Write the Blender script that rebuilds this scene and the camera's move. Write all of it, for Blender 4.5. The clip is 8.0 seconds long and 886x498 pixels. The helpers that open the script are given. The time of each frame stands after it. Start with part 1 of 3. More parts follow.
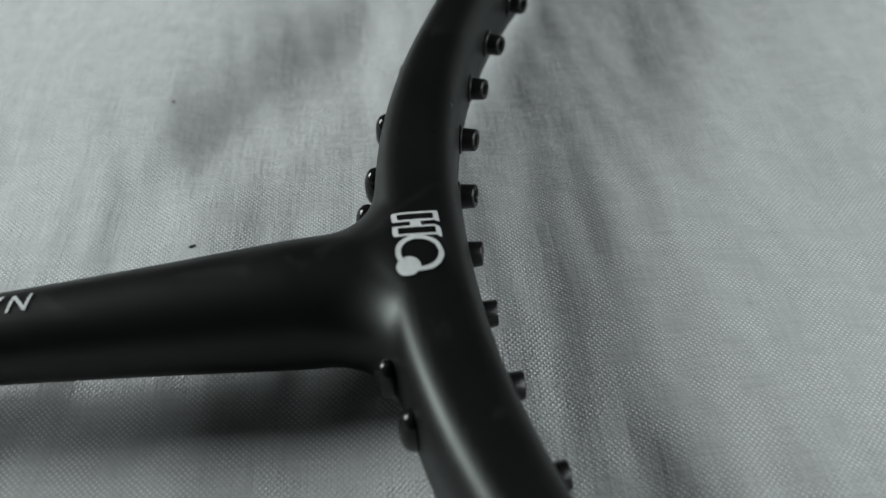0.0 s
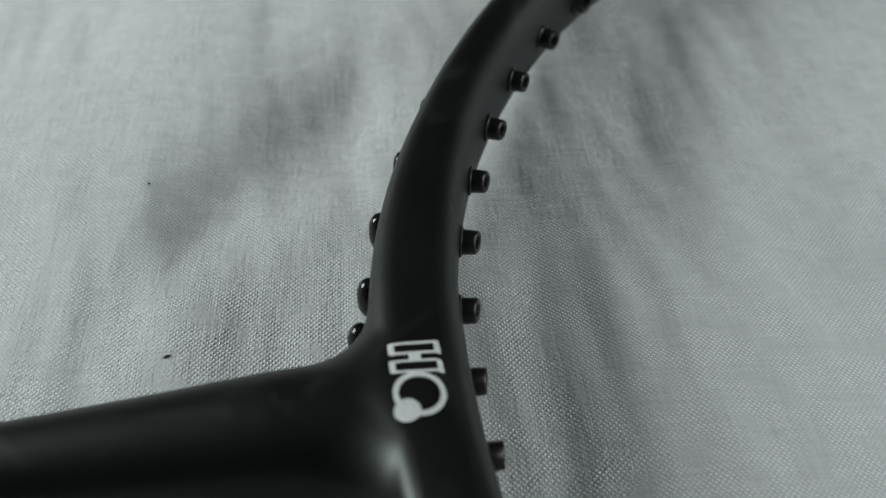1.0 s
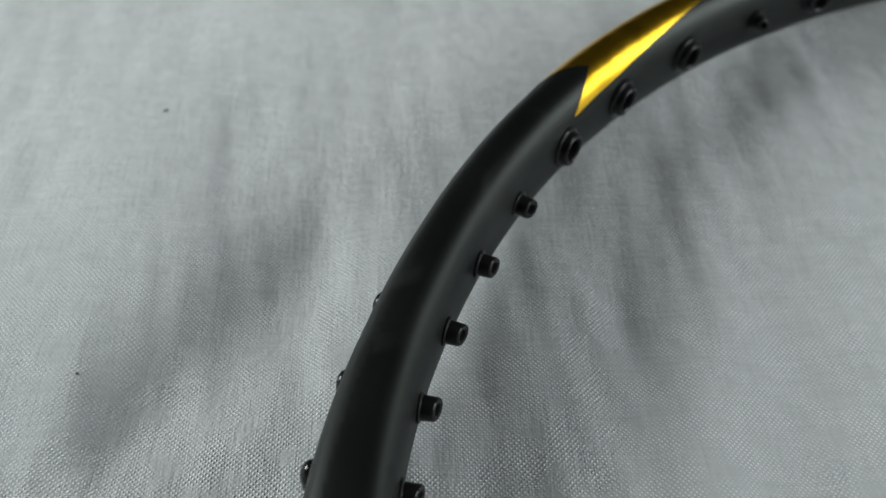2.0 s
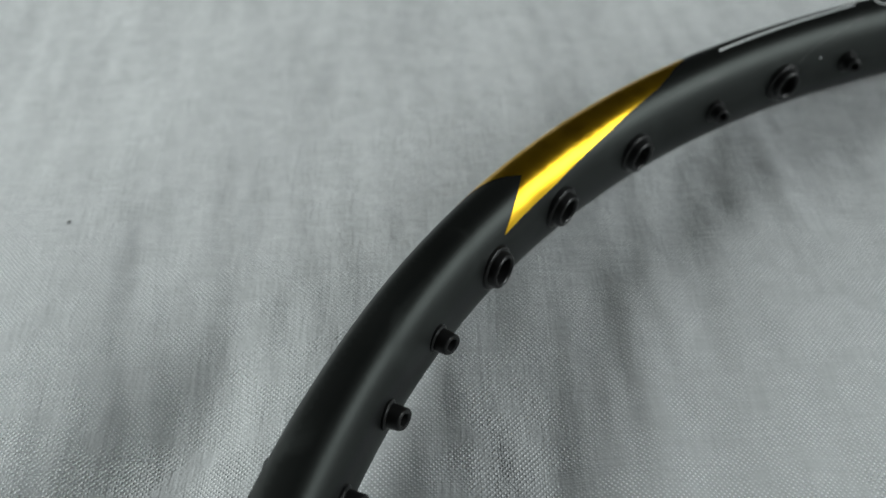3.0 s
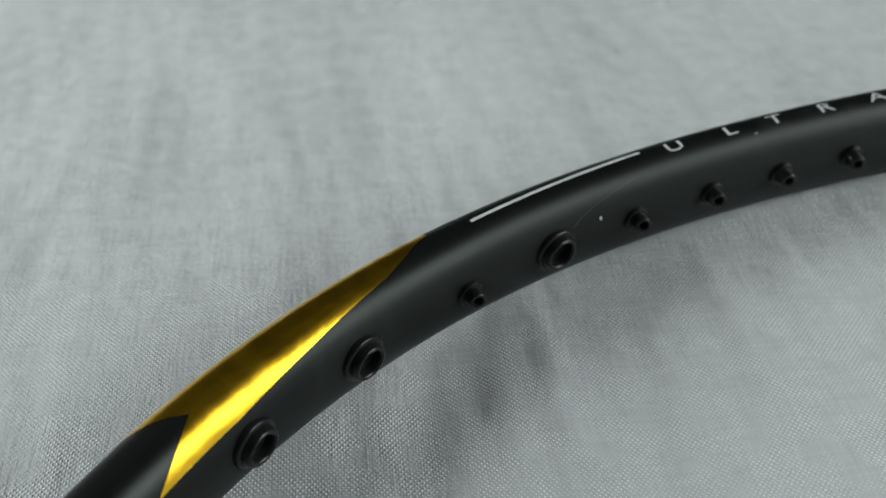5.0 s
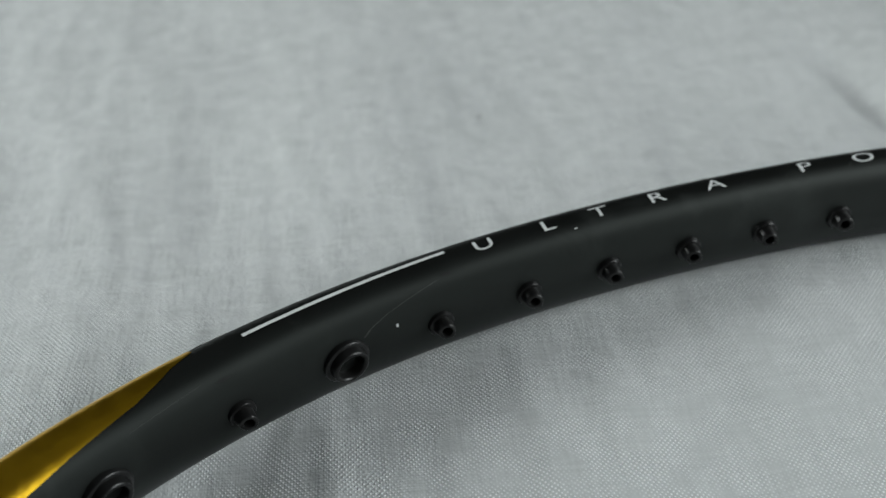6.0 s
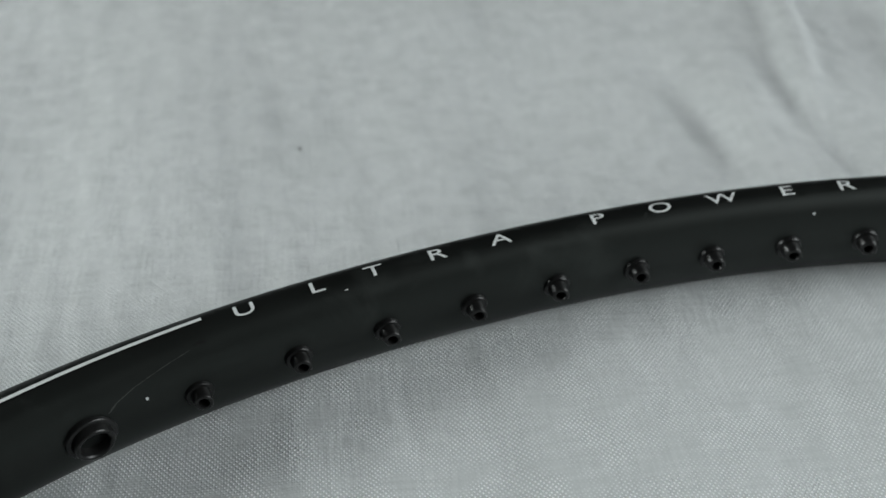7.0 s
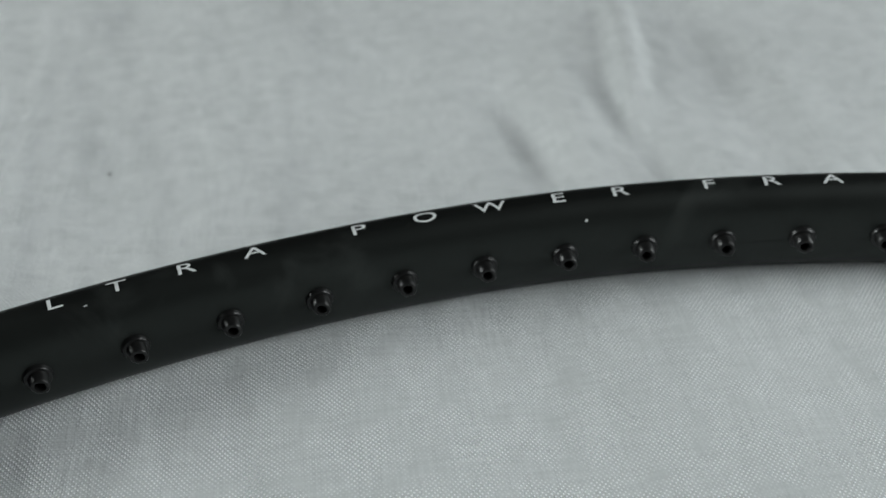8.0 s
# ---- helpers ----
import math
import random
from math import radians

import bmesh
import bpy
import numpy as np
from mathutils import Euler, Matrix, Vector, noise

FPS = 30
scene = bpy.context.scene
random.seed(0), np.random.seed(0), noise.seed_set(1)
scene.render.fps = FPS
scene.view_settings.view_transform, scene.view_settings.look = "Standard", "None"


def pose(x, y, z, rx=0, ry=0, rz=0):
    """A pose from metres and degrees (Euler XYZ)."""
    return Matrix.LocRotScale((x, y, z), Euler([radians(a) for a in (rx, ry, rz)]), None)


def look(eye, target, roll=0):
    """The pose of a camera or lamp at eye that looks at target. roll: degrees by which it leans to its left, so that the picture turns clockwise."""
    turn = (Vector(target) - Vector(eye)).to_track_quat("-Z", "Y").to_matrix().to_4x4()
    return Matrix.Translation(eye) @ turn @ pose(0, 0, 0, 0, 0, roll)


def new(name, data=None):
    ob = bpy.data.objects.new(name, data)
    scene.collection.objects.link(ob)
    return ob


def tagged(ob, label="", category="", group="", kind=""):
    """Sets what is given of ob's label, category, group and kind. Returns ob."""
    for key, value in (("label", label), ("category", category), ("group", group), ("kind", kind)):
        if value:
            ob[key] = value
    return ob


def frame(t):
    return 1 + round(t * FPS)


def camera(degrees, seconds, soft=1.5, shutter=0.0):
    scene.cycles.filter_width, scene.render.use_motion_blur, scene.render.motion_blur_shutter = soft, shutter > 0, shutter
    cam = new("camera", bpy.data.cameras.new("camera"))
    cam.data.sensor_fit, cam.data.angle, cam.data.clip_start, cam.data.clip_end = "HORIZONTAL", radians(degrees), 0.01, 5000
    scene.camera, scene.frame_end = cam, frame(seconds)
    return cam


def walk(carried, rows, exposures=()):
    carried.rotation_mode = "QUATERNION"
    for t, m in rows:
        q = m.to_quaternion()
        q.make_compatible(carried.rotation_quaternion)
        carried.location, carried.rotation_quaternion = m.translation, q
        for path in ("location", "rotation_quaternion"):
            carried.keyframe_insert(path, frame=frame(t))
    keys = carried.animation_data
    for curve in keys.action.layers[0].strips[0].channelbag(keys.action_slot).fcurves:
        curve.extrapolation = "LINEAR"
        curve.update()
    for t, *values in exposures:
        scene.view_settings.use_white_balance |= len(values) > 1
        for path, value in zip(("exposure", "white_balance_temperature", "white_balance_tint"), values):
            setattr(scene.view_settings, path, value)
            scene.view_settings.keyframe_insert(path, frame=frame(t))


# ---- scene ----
cam = camera(47.00, 8.0)
PATH = [
    (0, (-0.00904, -0.05104, 0.05760), (0.00006, 0.02162, -0.01049), -1.58),
    (0.5, (-0.00888, -0.04862, 0.05782), (0.00087, 0.02496, -0.00919), -1.30),
    (1, (-0.00906, -0.04055, 0.05910), (0.00219, 0.03220, -0.00859), 0.17),
    (1.5, (-0.00610, -0.03173, 0.06053), (0.00469, 0.04171, -0.00648), 0.65),
    (1.8, (-0.00253, -0.02476, 0.06528), (0.00659, 0.04652, -0.00425), 0.50),
    (2, (-0.00030, -0.02077, 0.06824), (0.00777, 0.04936, -0.00258), 0.35),
    (2.2, (0.00167, -0.01730, 0.07086), (0.00905, 0.05189, -0.00097), 0.24),
    (3.3, (0.01213, -0.00614, 0.06612), (0.01921, 0.06735, -0.00133), -1.76),
    (3.5, (0.01351, -0.00454, 0.06503), (0.02106, 0.06969, -0.00155), -1.95),
    (4, (0.01864, 0.00115, 0.06291), (0.02743, 0.07678, -0.00193), -2.49),
    (4.2, (0.02117, 0.00290, 0.06255), (0.03041, 0.07908, -0.00157), -2.72),
    (5.3, (0.03873, 0.01497, 0.06537), (0.05145, 0.08945, -0.00014), -0.72),
    (5.5, (0.04281, 0.01680, 0.06564), (0.05526, 0.09125, 0.00004), -0.77),
    (6, (0.05374, 0.01923, 0.06654), (0.06466, 0.09444, 0.00155), -1.88),
    (6.5, (0.06344, 0.02151, 0.06737), (0.07480, 0.09656, 0.00227), -1.99),
    (7, (0.07211, 0.02455, 0.06924), (0.08527, 0.09723, 0.00184), -0.82),
    (7.5, (0.08249, 0.02364, 0.06859), (0.09564, 0.09657, 0.00145), -1.38),
    (8, (0.09264, 0.01991, 0.06499), (0.10609, 0.09572, 0.00138), -2.24),
]
walk(cam, [(t, look(e, a, r)) for t, e, a, r in PATH], exposures=[(0.0, -0.86), (2.2, -0.91), (4.2, -0.93), (5.5, -0.80), (8.0, -0.82)])
cam.data.dof.use_dof = True
cam.data.dof.focus_distance = 0.079
cam.data.dof.aperture_fstop = 36.0

MM = 0.001

# ---- world and light: a dim room with one broad window and a second, higher one ----
world = bpy.data.worlds.new("room_sky")
scene.world = world
world.use_nodes = True
wn = world.node_tree.nodes
sky = wn.new("ShaderNodeTexSky")
sky.sky_type = 'NISHITA'
sky.sun_disc = False
sky.sun_elevation = radians(35)
sky.sun_rotation = radians(200)
wn["Background"].inputs["Strength"].default_value = 0.08
world.node_tree.links.new(sky.outputs[0], wn["Background"].inputs["Color"])


def window_light(name, at, to, width, height, watts, colour):
    lamp = bpy.data.lights.new(name, 'AREA')
    lamp.shape = 'RECTANGLE'
    lamp.size, lamp.size_y, lamp.energy, lamp.color = width, height, watts, colour
    ob = new(name, lamp)
    ob.matrix_world = look(at, to)
    return ob


WINDOW_A = Vector((-0.345, 0.15, 0.19))
WINDOW_B = Vector((0.42, -0.05, 0.185))
window_light("window_light", WINDOW_A, WINDOW_A + Vector((1, 0, 0)), 0.16, 0.22, 3.9, (0.94, 1.0, 0.99))
window_light("window_light", WINDOW_B, WINDOW_B + Vector((-1, 0, 0)), 0.30, 0.28, 3.0, (0.94, 1.0, 1.0))


# ---- materials ----
def material(name):
    m = bpy.data.materials.new(name)
    m.use_nodes = True
    nt = m.node_tree
    return m, nt, nt.nodes["Principled BSDF"]


def node(nt, kind, **values):
    n = nt.nodes.new(kind)
    for k, v in values.items():
        n.inputs[k].default_value = v
    return n


def mathn(nt, op, a, b=None):
    n = nt.nodes.new("ShaderNodeMath")
    n.operation = op
    for i, v in enumerate((a, b)):
        if v is None:
            continue
        if isinstance(v, (int, float)):
            n.inputs[i].default_value = v
        else:
            nt.links.new(v, n.inputs[i])
    return n.outputs[0]


def mixc(nt, fac, a, b):
    n = nt.nodes.new("ShaderNodeMix")
    n.data_type = 'RGBA'
    for i, v in ((0, fac), (6, a), (7, b)):
        if isinstance(v, (int, float, tuple)):
            n.inputs[i].default_value = v
        else:
            nt.links.new(v, n.inputs[i])
    return n.outputs[2]


def cloth_material():
    m, nt, p = material("woven_cotton")
    co = nt.nodes.new("ShaderNodeTexCoord").outputs["Object"]
    wob = node(nt, "ShaderNodeTexNoise", Scale=140.0, Detail=2.0)
    nt.links.new(co, wob.inputs["Vector"])
    mp = nt.nodes.new("ShaderNodeMapping")
    mp.inputs["Rotation"].default_value = (0, 0, radians(4))
    nt.links.new(co, mp.inputs["Vector"])
    sep = nt.nodes.new("ShaderNodeSeparateXYZ")
    nt.links.new(mp.outputs[0], sep.inputs[0])
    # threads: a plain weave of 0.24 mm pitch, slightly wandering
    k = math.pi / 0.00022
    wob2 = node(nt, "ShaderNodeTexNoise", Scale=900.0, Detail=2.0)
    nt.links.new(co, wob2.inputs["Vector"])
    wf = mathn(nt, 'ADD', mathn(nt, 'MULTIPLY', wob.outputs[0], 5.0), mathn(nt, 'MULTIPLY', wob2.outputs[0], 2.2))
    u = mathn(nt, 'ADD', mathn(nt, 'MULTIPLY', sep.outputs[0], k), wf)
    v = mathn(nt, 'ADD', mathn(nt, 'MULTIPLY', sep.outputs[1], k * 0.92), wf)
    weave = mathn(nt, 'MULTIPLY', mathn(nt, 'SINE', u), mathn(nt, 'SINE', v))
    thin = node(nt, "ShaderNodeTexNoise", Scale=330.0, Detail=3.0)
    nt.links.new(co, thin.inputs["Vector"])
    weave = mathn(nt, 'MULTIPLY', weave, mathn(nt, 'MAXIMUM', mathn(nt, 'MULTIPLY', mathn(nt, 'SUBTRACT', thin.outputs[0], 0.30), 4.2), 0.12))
    # uneven thread thickness: long streaks along both directions
    st = nt.nodes.new("ShaderNodeMapping")
    st.inputs["Scale"].default_value = (2600, 240, 1)
    nt.links.new(mp.outputs[0], st.inputs["Vector"])
    slub = node(nt, "ShaderNodeTexNoise", Scale=1.0, Detail=3.0)
    nt.links.new(st.outputs[0], slub.inputs["Vector"])
    st2 = nt.nodes.new("ShaderNodeMapping")
    st2.inputs["Scale"].default_value = (260, 2600, 1)
    nt.links.new(mp.outputs[0], st2.inputs["Vector"])
    slub2 = node(nt, "ShaderNodeTexNoise", Scale=1.0, Detail=3.0)
    nt.links.new(st2.outputs[0], slub2.inputs["Vector"])
    slubs = mathn(nt, 'ADD', slub.outputs[0], slub2.outputs[0])
    fuzz = node(nt, "ShaderNodeTexNoise", Scale=2600.0, Detail=3.0)
    nt.links.new(co, fuzz.inputs["Vector"])
    patch = node(nt, "ShaderNodeTexNoise", Scale=45.0, Detail=3.0)
    nt.links.new(co, patch.inputs["Vector"])
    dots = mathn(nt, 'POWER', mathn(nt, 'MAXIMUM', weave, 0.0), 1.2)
    h = mathn(nt, 'ADD', mathn(nt, 'MULTIPLY', dots, 1.5), mathn(nt, 'MULTIPLY', slubs, 1.3))
    h = mathn(nt, 'ADD', h, mathn(nt, 'MULTIPLY', fuzz.outputs[0], 1.0))
    # limp, slightly crumpled hand of the cloth between the folds
    crumple = node(nt, "ShaderNodeTexNoise", Scale=620.0, Detail=3.0, Roughness=0.6)
    nt.links.new(mp.outputs[0], crumple.inputs["Vector"])
    h = mathn(nt, 'ADD', h, mathn(nt, 'MULTIPLY', crumple.outputs[0], 2.3))
    bump = node(nt, "ShaderNodeBump", Strength=0.68, Distance=0.00008)
    nt.links.new(h, bump.inputs["Height"])
    nt.links.new(bump.outputs[0], p.inputs["Normal"])
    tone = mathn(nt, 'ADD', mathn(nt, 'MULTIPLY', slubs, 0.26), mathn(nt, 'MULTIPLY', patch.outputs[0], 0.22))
    # dots paint lit thread crowns and shaded gaps into the colour, besides the bump
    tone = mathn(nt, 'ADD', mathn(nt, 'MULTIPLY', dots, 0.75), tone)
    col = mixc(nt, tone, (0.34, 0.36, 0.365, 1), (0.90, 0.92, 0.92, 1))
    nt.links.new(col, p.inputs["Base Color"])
    p.inputs["Roughness"].default_value = 0.9
    p.inputs["Sheen Weight"].default_value = 0.15
    p.inputs["Specular IOR Level"].default_value = 0.2
    return m


def paint_material():
    m, nt, p = material("matt_black_paint")
    co = nt.nodes.new("ShaderNodeTexCoord").outputs["Object"]
    fleck = node(nt, "ShaderNodeTexNoise", Scale=3800.0, Detail=2.0)
    wear = node(nt, "ShaderNodeTexNoise", Scale=160.0, Detail=5.0)
    for n in (fleck, wear):
        nt.links.new(co, n.inputs["Vector"])
    col = mixc(nt, wear.outputs[0], (0.003, 0.0032, 0.0031, 1), (0.006, 0.0065, 0.0062, 1))
    scuff = node(nt, "ShaderNodeTexNoise", Scale=75.0, Detail=8.0, Roughness=0.62, Distortion=1.5)
    nt.links.new(co, scuff.inputs["Vector"])
    ramp = nt.nodes.new("ShaderNodeMapRange")
    ramp.inputs["From Min"].default_value, ramp.inputs["From Max"].default_value = 0.56, 0.77
    nt.links.new(scuff.outputs[0], ramp.inputs["Value"])
    col = mixc(nt, ramp.outputs[0], col, (0.018, 0.020, 0.019, 1))
    nt.links.new(col, p.inputs["Base Color"])
    r = mathn(nt, 'ADD', mathn(nt, 'MULTIPLY', wear.outputs[0], 0.10), mathn(nt, 'MULTIPLY', fleck.outputs[0], 0.06))
    nt.links.new(mathn(nt, 'ADD', mathn(nt, 'ADD', r, 0.35), mathn(nt, 'MULTIPLY', ramp.outputs[0], 0.14)), p.inputs["Roughness"])
    bump = node(nt, "ShaderNodeBump", Strength=0.12, Distance=0.00001)
    nt.links.new(fleck.outputs[0], bump.inputs["Height"])
    nt.links.new(bump.outputs[0], p.inputs["Normal"])
    p.inputs["Specular IOR Level"].default_value = 0.38
    p.inputs["Specular Tint"].default_value = (0.90, 1.0, 0.94, 1)
    return m


def plastic_material(name, rough):
    m, nt, p = material(name)
    co = nt.nodes.new("ShaderNodeTexCoord").outputs["Object"]
    n = node(nt, "ShaderNodeTexNoise", Scale=1500.0, Detail=3.0)
    nt.links.new(co, n.inputs["Vector"])
    nt.links.new(mixc(nt, n.outputs[0], (0.006, 0.006, 0.006, 1), (0.012, 0.012, 0.012, 1)), p.inputs["Base Color"])
    nt.links.new(mathn(nt, 'ADD', mathn(nt, 'MULTIPLY', n.outputs[0], 0.12), rough), p.inputs["Roughness"])
    p.inputs["Specular IOR Level"].default_value = 0.35
    return m


def print_material():
    m, nt, p = material("silver_white_print")
    co = nt.nodes.new("ShaderNodeTexCoord").outputs["Object"]
    n = node(nt, "ShaderNodeTexNoise", Scale=1800.0, Detail=3.0)
    nt.links.new(co, n.inputs["Vector"])
    nt.links.new(mixc(nt, n.outputs[0], (0.50, 0.52, 0.52, 1), (0.74, 0.76, 0.76, 1)), p.inputs["Base Color"])
    p.inputs["Roughness"].default_value = 0.5
    return m


def gold_material():
    m, nt, p = material("gold_foil")
    co = nt.nodes.new("ShaderNodeTexCoord").outputs["Object"]
    n = node(nt, "ShaderNodeTexNoise", Scale=420.0, Detail=4.0)
    nt.links.new(co, n.inputs["Vector"])
    nt.links.new(mixc(nt, n.outputs[0], (0.84, 0.47, 0.02, 1), (0.93, 0.58, 0.04, 1)), p.inputs["Base Color"])
    p.inputs["Metallic"].default_value = 1.0
    nt.links.new(mathn(nt, 'ADD', mathn(nt, 'MULTIPLY', n.outputs[0], 0.16), 0.24), p.inputs["Roughness"])
    bump = node(nt, "ShaderNodeBump", Strength=1.0, Distance=0.00009)
    nt.links.new(n.outputs[0], bump.inputs["Height"])
    nt.links.new(bump.outputs[0], p.inputs["Normal"])
    return m


def plain_material(name, a, b, scale, rough):
    m, nt, p = material(name)
    co = nt.nodes.new("ShaderNodeTexCoord").outputs["Object"]
    n = node(nt, "ShaderNodeTexNoise", Scale=scale, Detail=6.0)
    nt.links.new(co, n.inputs["Vector"])
    nt.links.new(mixc(nt, n.outputs[0], (*a, 1), (*b, 1)), p.inputs["Base Color"])
    p.inputs["Roughness"].default_value = rough
    return m


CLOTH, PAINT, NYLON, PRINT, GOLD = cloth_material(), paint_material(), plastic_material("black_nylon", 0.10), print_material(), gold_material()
MATT_NYLON = plastic_material("matt_black_nylon", 0.24)
TRIM = plain_material("dark_red_brown_trim", (0.05, 0.018, 0.014), (0.08, 0.03, 0.02), 300, 0.4)
SCUFF = plain_material("scuffed_paint", (0.012, 0.013, 0.012), (0.07, 0.075, 0.07), 1400, 0.5)
WALL = plain_material("grey_wall_plaster", (0.06, 0.06, 0.06), (0.085, 0.085, 0.085), 6, 0.9)
CEILING = plain_material("white_ceiling_plaster", (0.68, 0.68, 0.67), (0.76, 0.76, 0.75), 6, 0.9)
WOOD = plain_material("brown_table_wood", (0.16, 0.10, 0.06), (0.24, 0.15, 0.09), 12, 0.5)
LINT = plain_material("dark_lint", (0.04, 0.04, 0.04), (0.09, 0.09, 0.09), 900, 0.9)


# ---- building helpers ----
def part(name, bm, mat, parent=None, label="", smooth=True):
    me = bpy.data.meshes.new(name)
    bm.to_mesh(me)
    bm.free()
    me.materials.append(mat)
    if smooth:
        me.polygons.foreach_set("use_smooth", [True] * len(me.polygons))
    ob = new(name, me)
    if parent:
        ob.parent = parent
    return tagged(ob, label) if label else ob


def box(bm, x0, x1, y0, y1, z0, z1):
    m = Matrix.LocRotScale(((x0 + x1) / 2, (y0 + y1) / 2, (z0 + z1) / 2), None, (x1 - x0, y1 - y0, z1 - z0))
    bmesh.ops.create_cube(bm, size=1, matrix=m)


# ---- the room ----
WEST, EAST, SOUTH, NORTH, LOW, HIGH = -0.365, 0.44, -1.1, 1.3, -0.75, 1.65


def wall_with_window(name, x, thick, cy, cz, w, h):
    bm = bmesh.new()
    x0, x1 = sorted((x, x + thick))
    box(bm, x0, x1, SOUTH, cy - w / 2, LOW, HIGH)
    box(bm, x0, x1, cy + w / 2, NORTH, LOW, HIGH)
    box(bm, x0, x1, cy - w / 2, cy + w / 2, LOW, cz - h / 2)
    box(bm, x0, x1, cy - w / 2, cy + w / 2, cz + h / 2, HIGH)
    tagged(part(name, bm, WALL, smooth=False), "plain grey plaster wall with a window opening", "wall", kind="structure")


wall_with_window("wall_west", WEST, -0.12, WINDOW_A.y, WINDOW_A.z, 0.18, 0.24)
wall_with_window("wall_east", EAST, 0.12, WINDOW_B.y, WINDOW_B.z, 0.32, 0.30)
for name, b in (("wall_north", (WEST - 0.12, EAST + 0.12, NORTH, NORTH + 0.12, LOW, HIGH)),
                ("wall_south", (WEST - 0.12, EAST + 0.12, SOUTH - 0.12, SOUTH, LOW, HIGH))):
    bm = bmesh.new()
    box(bm, *b)
    tagged(part(name, bm, WALL, smooth=False), "plain grey plaster wall", "wall", kind="structure")
bm = bmesh.new()
box(bm, WEST - 0.12, EAST + 0.12, SOUTH - 0.12, NORTH + 0.12, HIGH, HIGH + 0.1)
tagged(part("ceiling", bm, CEILING, smooth=False), "plain white plaster ceiling", "ceiling", kind="structure")
bm = bmesh.new()
box(bm, WEST - 0.12, EAST + 0.12, SOUTH - 0.12, NORTH + 0.12, LOW - 0.1, LOW)
tagged(part("floor", bm, WOOD, smooth=False), "plain brown floor", "floor", kind="structure")

table = tagged(new("table"), "plain brown wooden table under the white cloth", "table")
table.location = (0.04, 0.05, LOW)
bm = bmesh.new()
box(bm, -0.39, 0.39, -0.5, 0.5, 0.715, 0.7455)
part("tabletop", bm, WOOD, table, smooth=False)
for sx in (-1, 1):
    for sy in (-1, 1):
        bm = bmesh.new()
        box(bm, sx * 0.34 - 0.03, sx * 0.34 + 0.03, sy * 0.43 - 0.03, sy * 0.43 + 0.03, 0, 0.715)
        part("leg", bm, WOOD, table, smooth=False)


# The racket's head is an oval about (CX, 0), its centre line given by a short cosine series in the angle from the throat.
CX, Z0 = 115.0, 6.0
OVAL = (100.17, 6.93, 10.77, 1.25, -0.21, -0.05, 0.02, -0.09, 0.22)


# ---- the cloth ----
def crease(x, y, x0, y0, angle, width, length, height):
    """A soft fold: a ridge along a line, fading at both ends."""
    c, s = math.cos(radians(angle)), math.sin(radians(angle))
    a, b = (x - x0) * c + (y - y0) * s, -(x - x0) * s + (y - y0) * c
    return height * math.exp(-(b / width) ** 2) * math.exp(-(a / length) ** 2)


def cloth_height(x, y):
    v = 2.0 * noise.noise((x / 40, y / 60, 0.3)) + 1.6 * noise.noise((x / 17, y / 28, 7.1))
    v += 0.5 * noise.noise((x / 6, y / 17, 3.7)) + 0.30 * noise.noise((x / 2.4, y / 11, 9.2)) + 0.07 * noise.noise((x / 1.2, y / 7, 4.4))
    # hollows on both sides of the throat
    v += crease(x, y, -7, 42, 68, 5.5, 15, -2.1) + crease(x, y, -19, 30, 62, 4.5, 12, -1.6) + crease(x, y, 23, 36, 82, 6, 16, -2.5)
    v += crease(x, y, 33, 22, 75, 5, 12, -1.8) + crease(x, y, 40, 66, 40, 5, 14, -1.0)
    # a ridge and two wedge-shaped hollows beyond the far side of the head
    v += crease(x, y, 137, 131, 76, 2.0, 19, 3.7) + crease(x, y, 132, 110, 96, 2.7, 11, -3.1) + crease(x, y, 119, 116, 97, 3.2, 13, -3.0)
    v += crease(x, y, 126, 118, 84, 2.8, 13, 1.8) + crease(x, y, 146, 120, 84, 5, 25, -2.4)
    v = 0.4 + 0.65 * v
    room = 0.55 + 3.4 * min(max((y - 99) / 9, 0), 1)     # the cloth lies lower where the racket presses on it
    v = v if v < 0.7 else 0.7 + room * math.tanh((v - 0.7) / room)
    # round the far half of the head the limp cloth clings to the underside of the tube
    phi = math.atan2(abs(y), CX - x)
    off = math.hypot(x - CX, y) - sum(c * math.cos(k * phi) for k, c in enumerate(OVAL))
    return v + (1.2 - v) * math.exp(-(off / 6.5) ** 2) * min(max((x - 45) / 30, 0), 1)


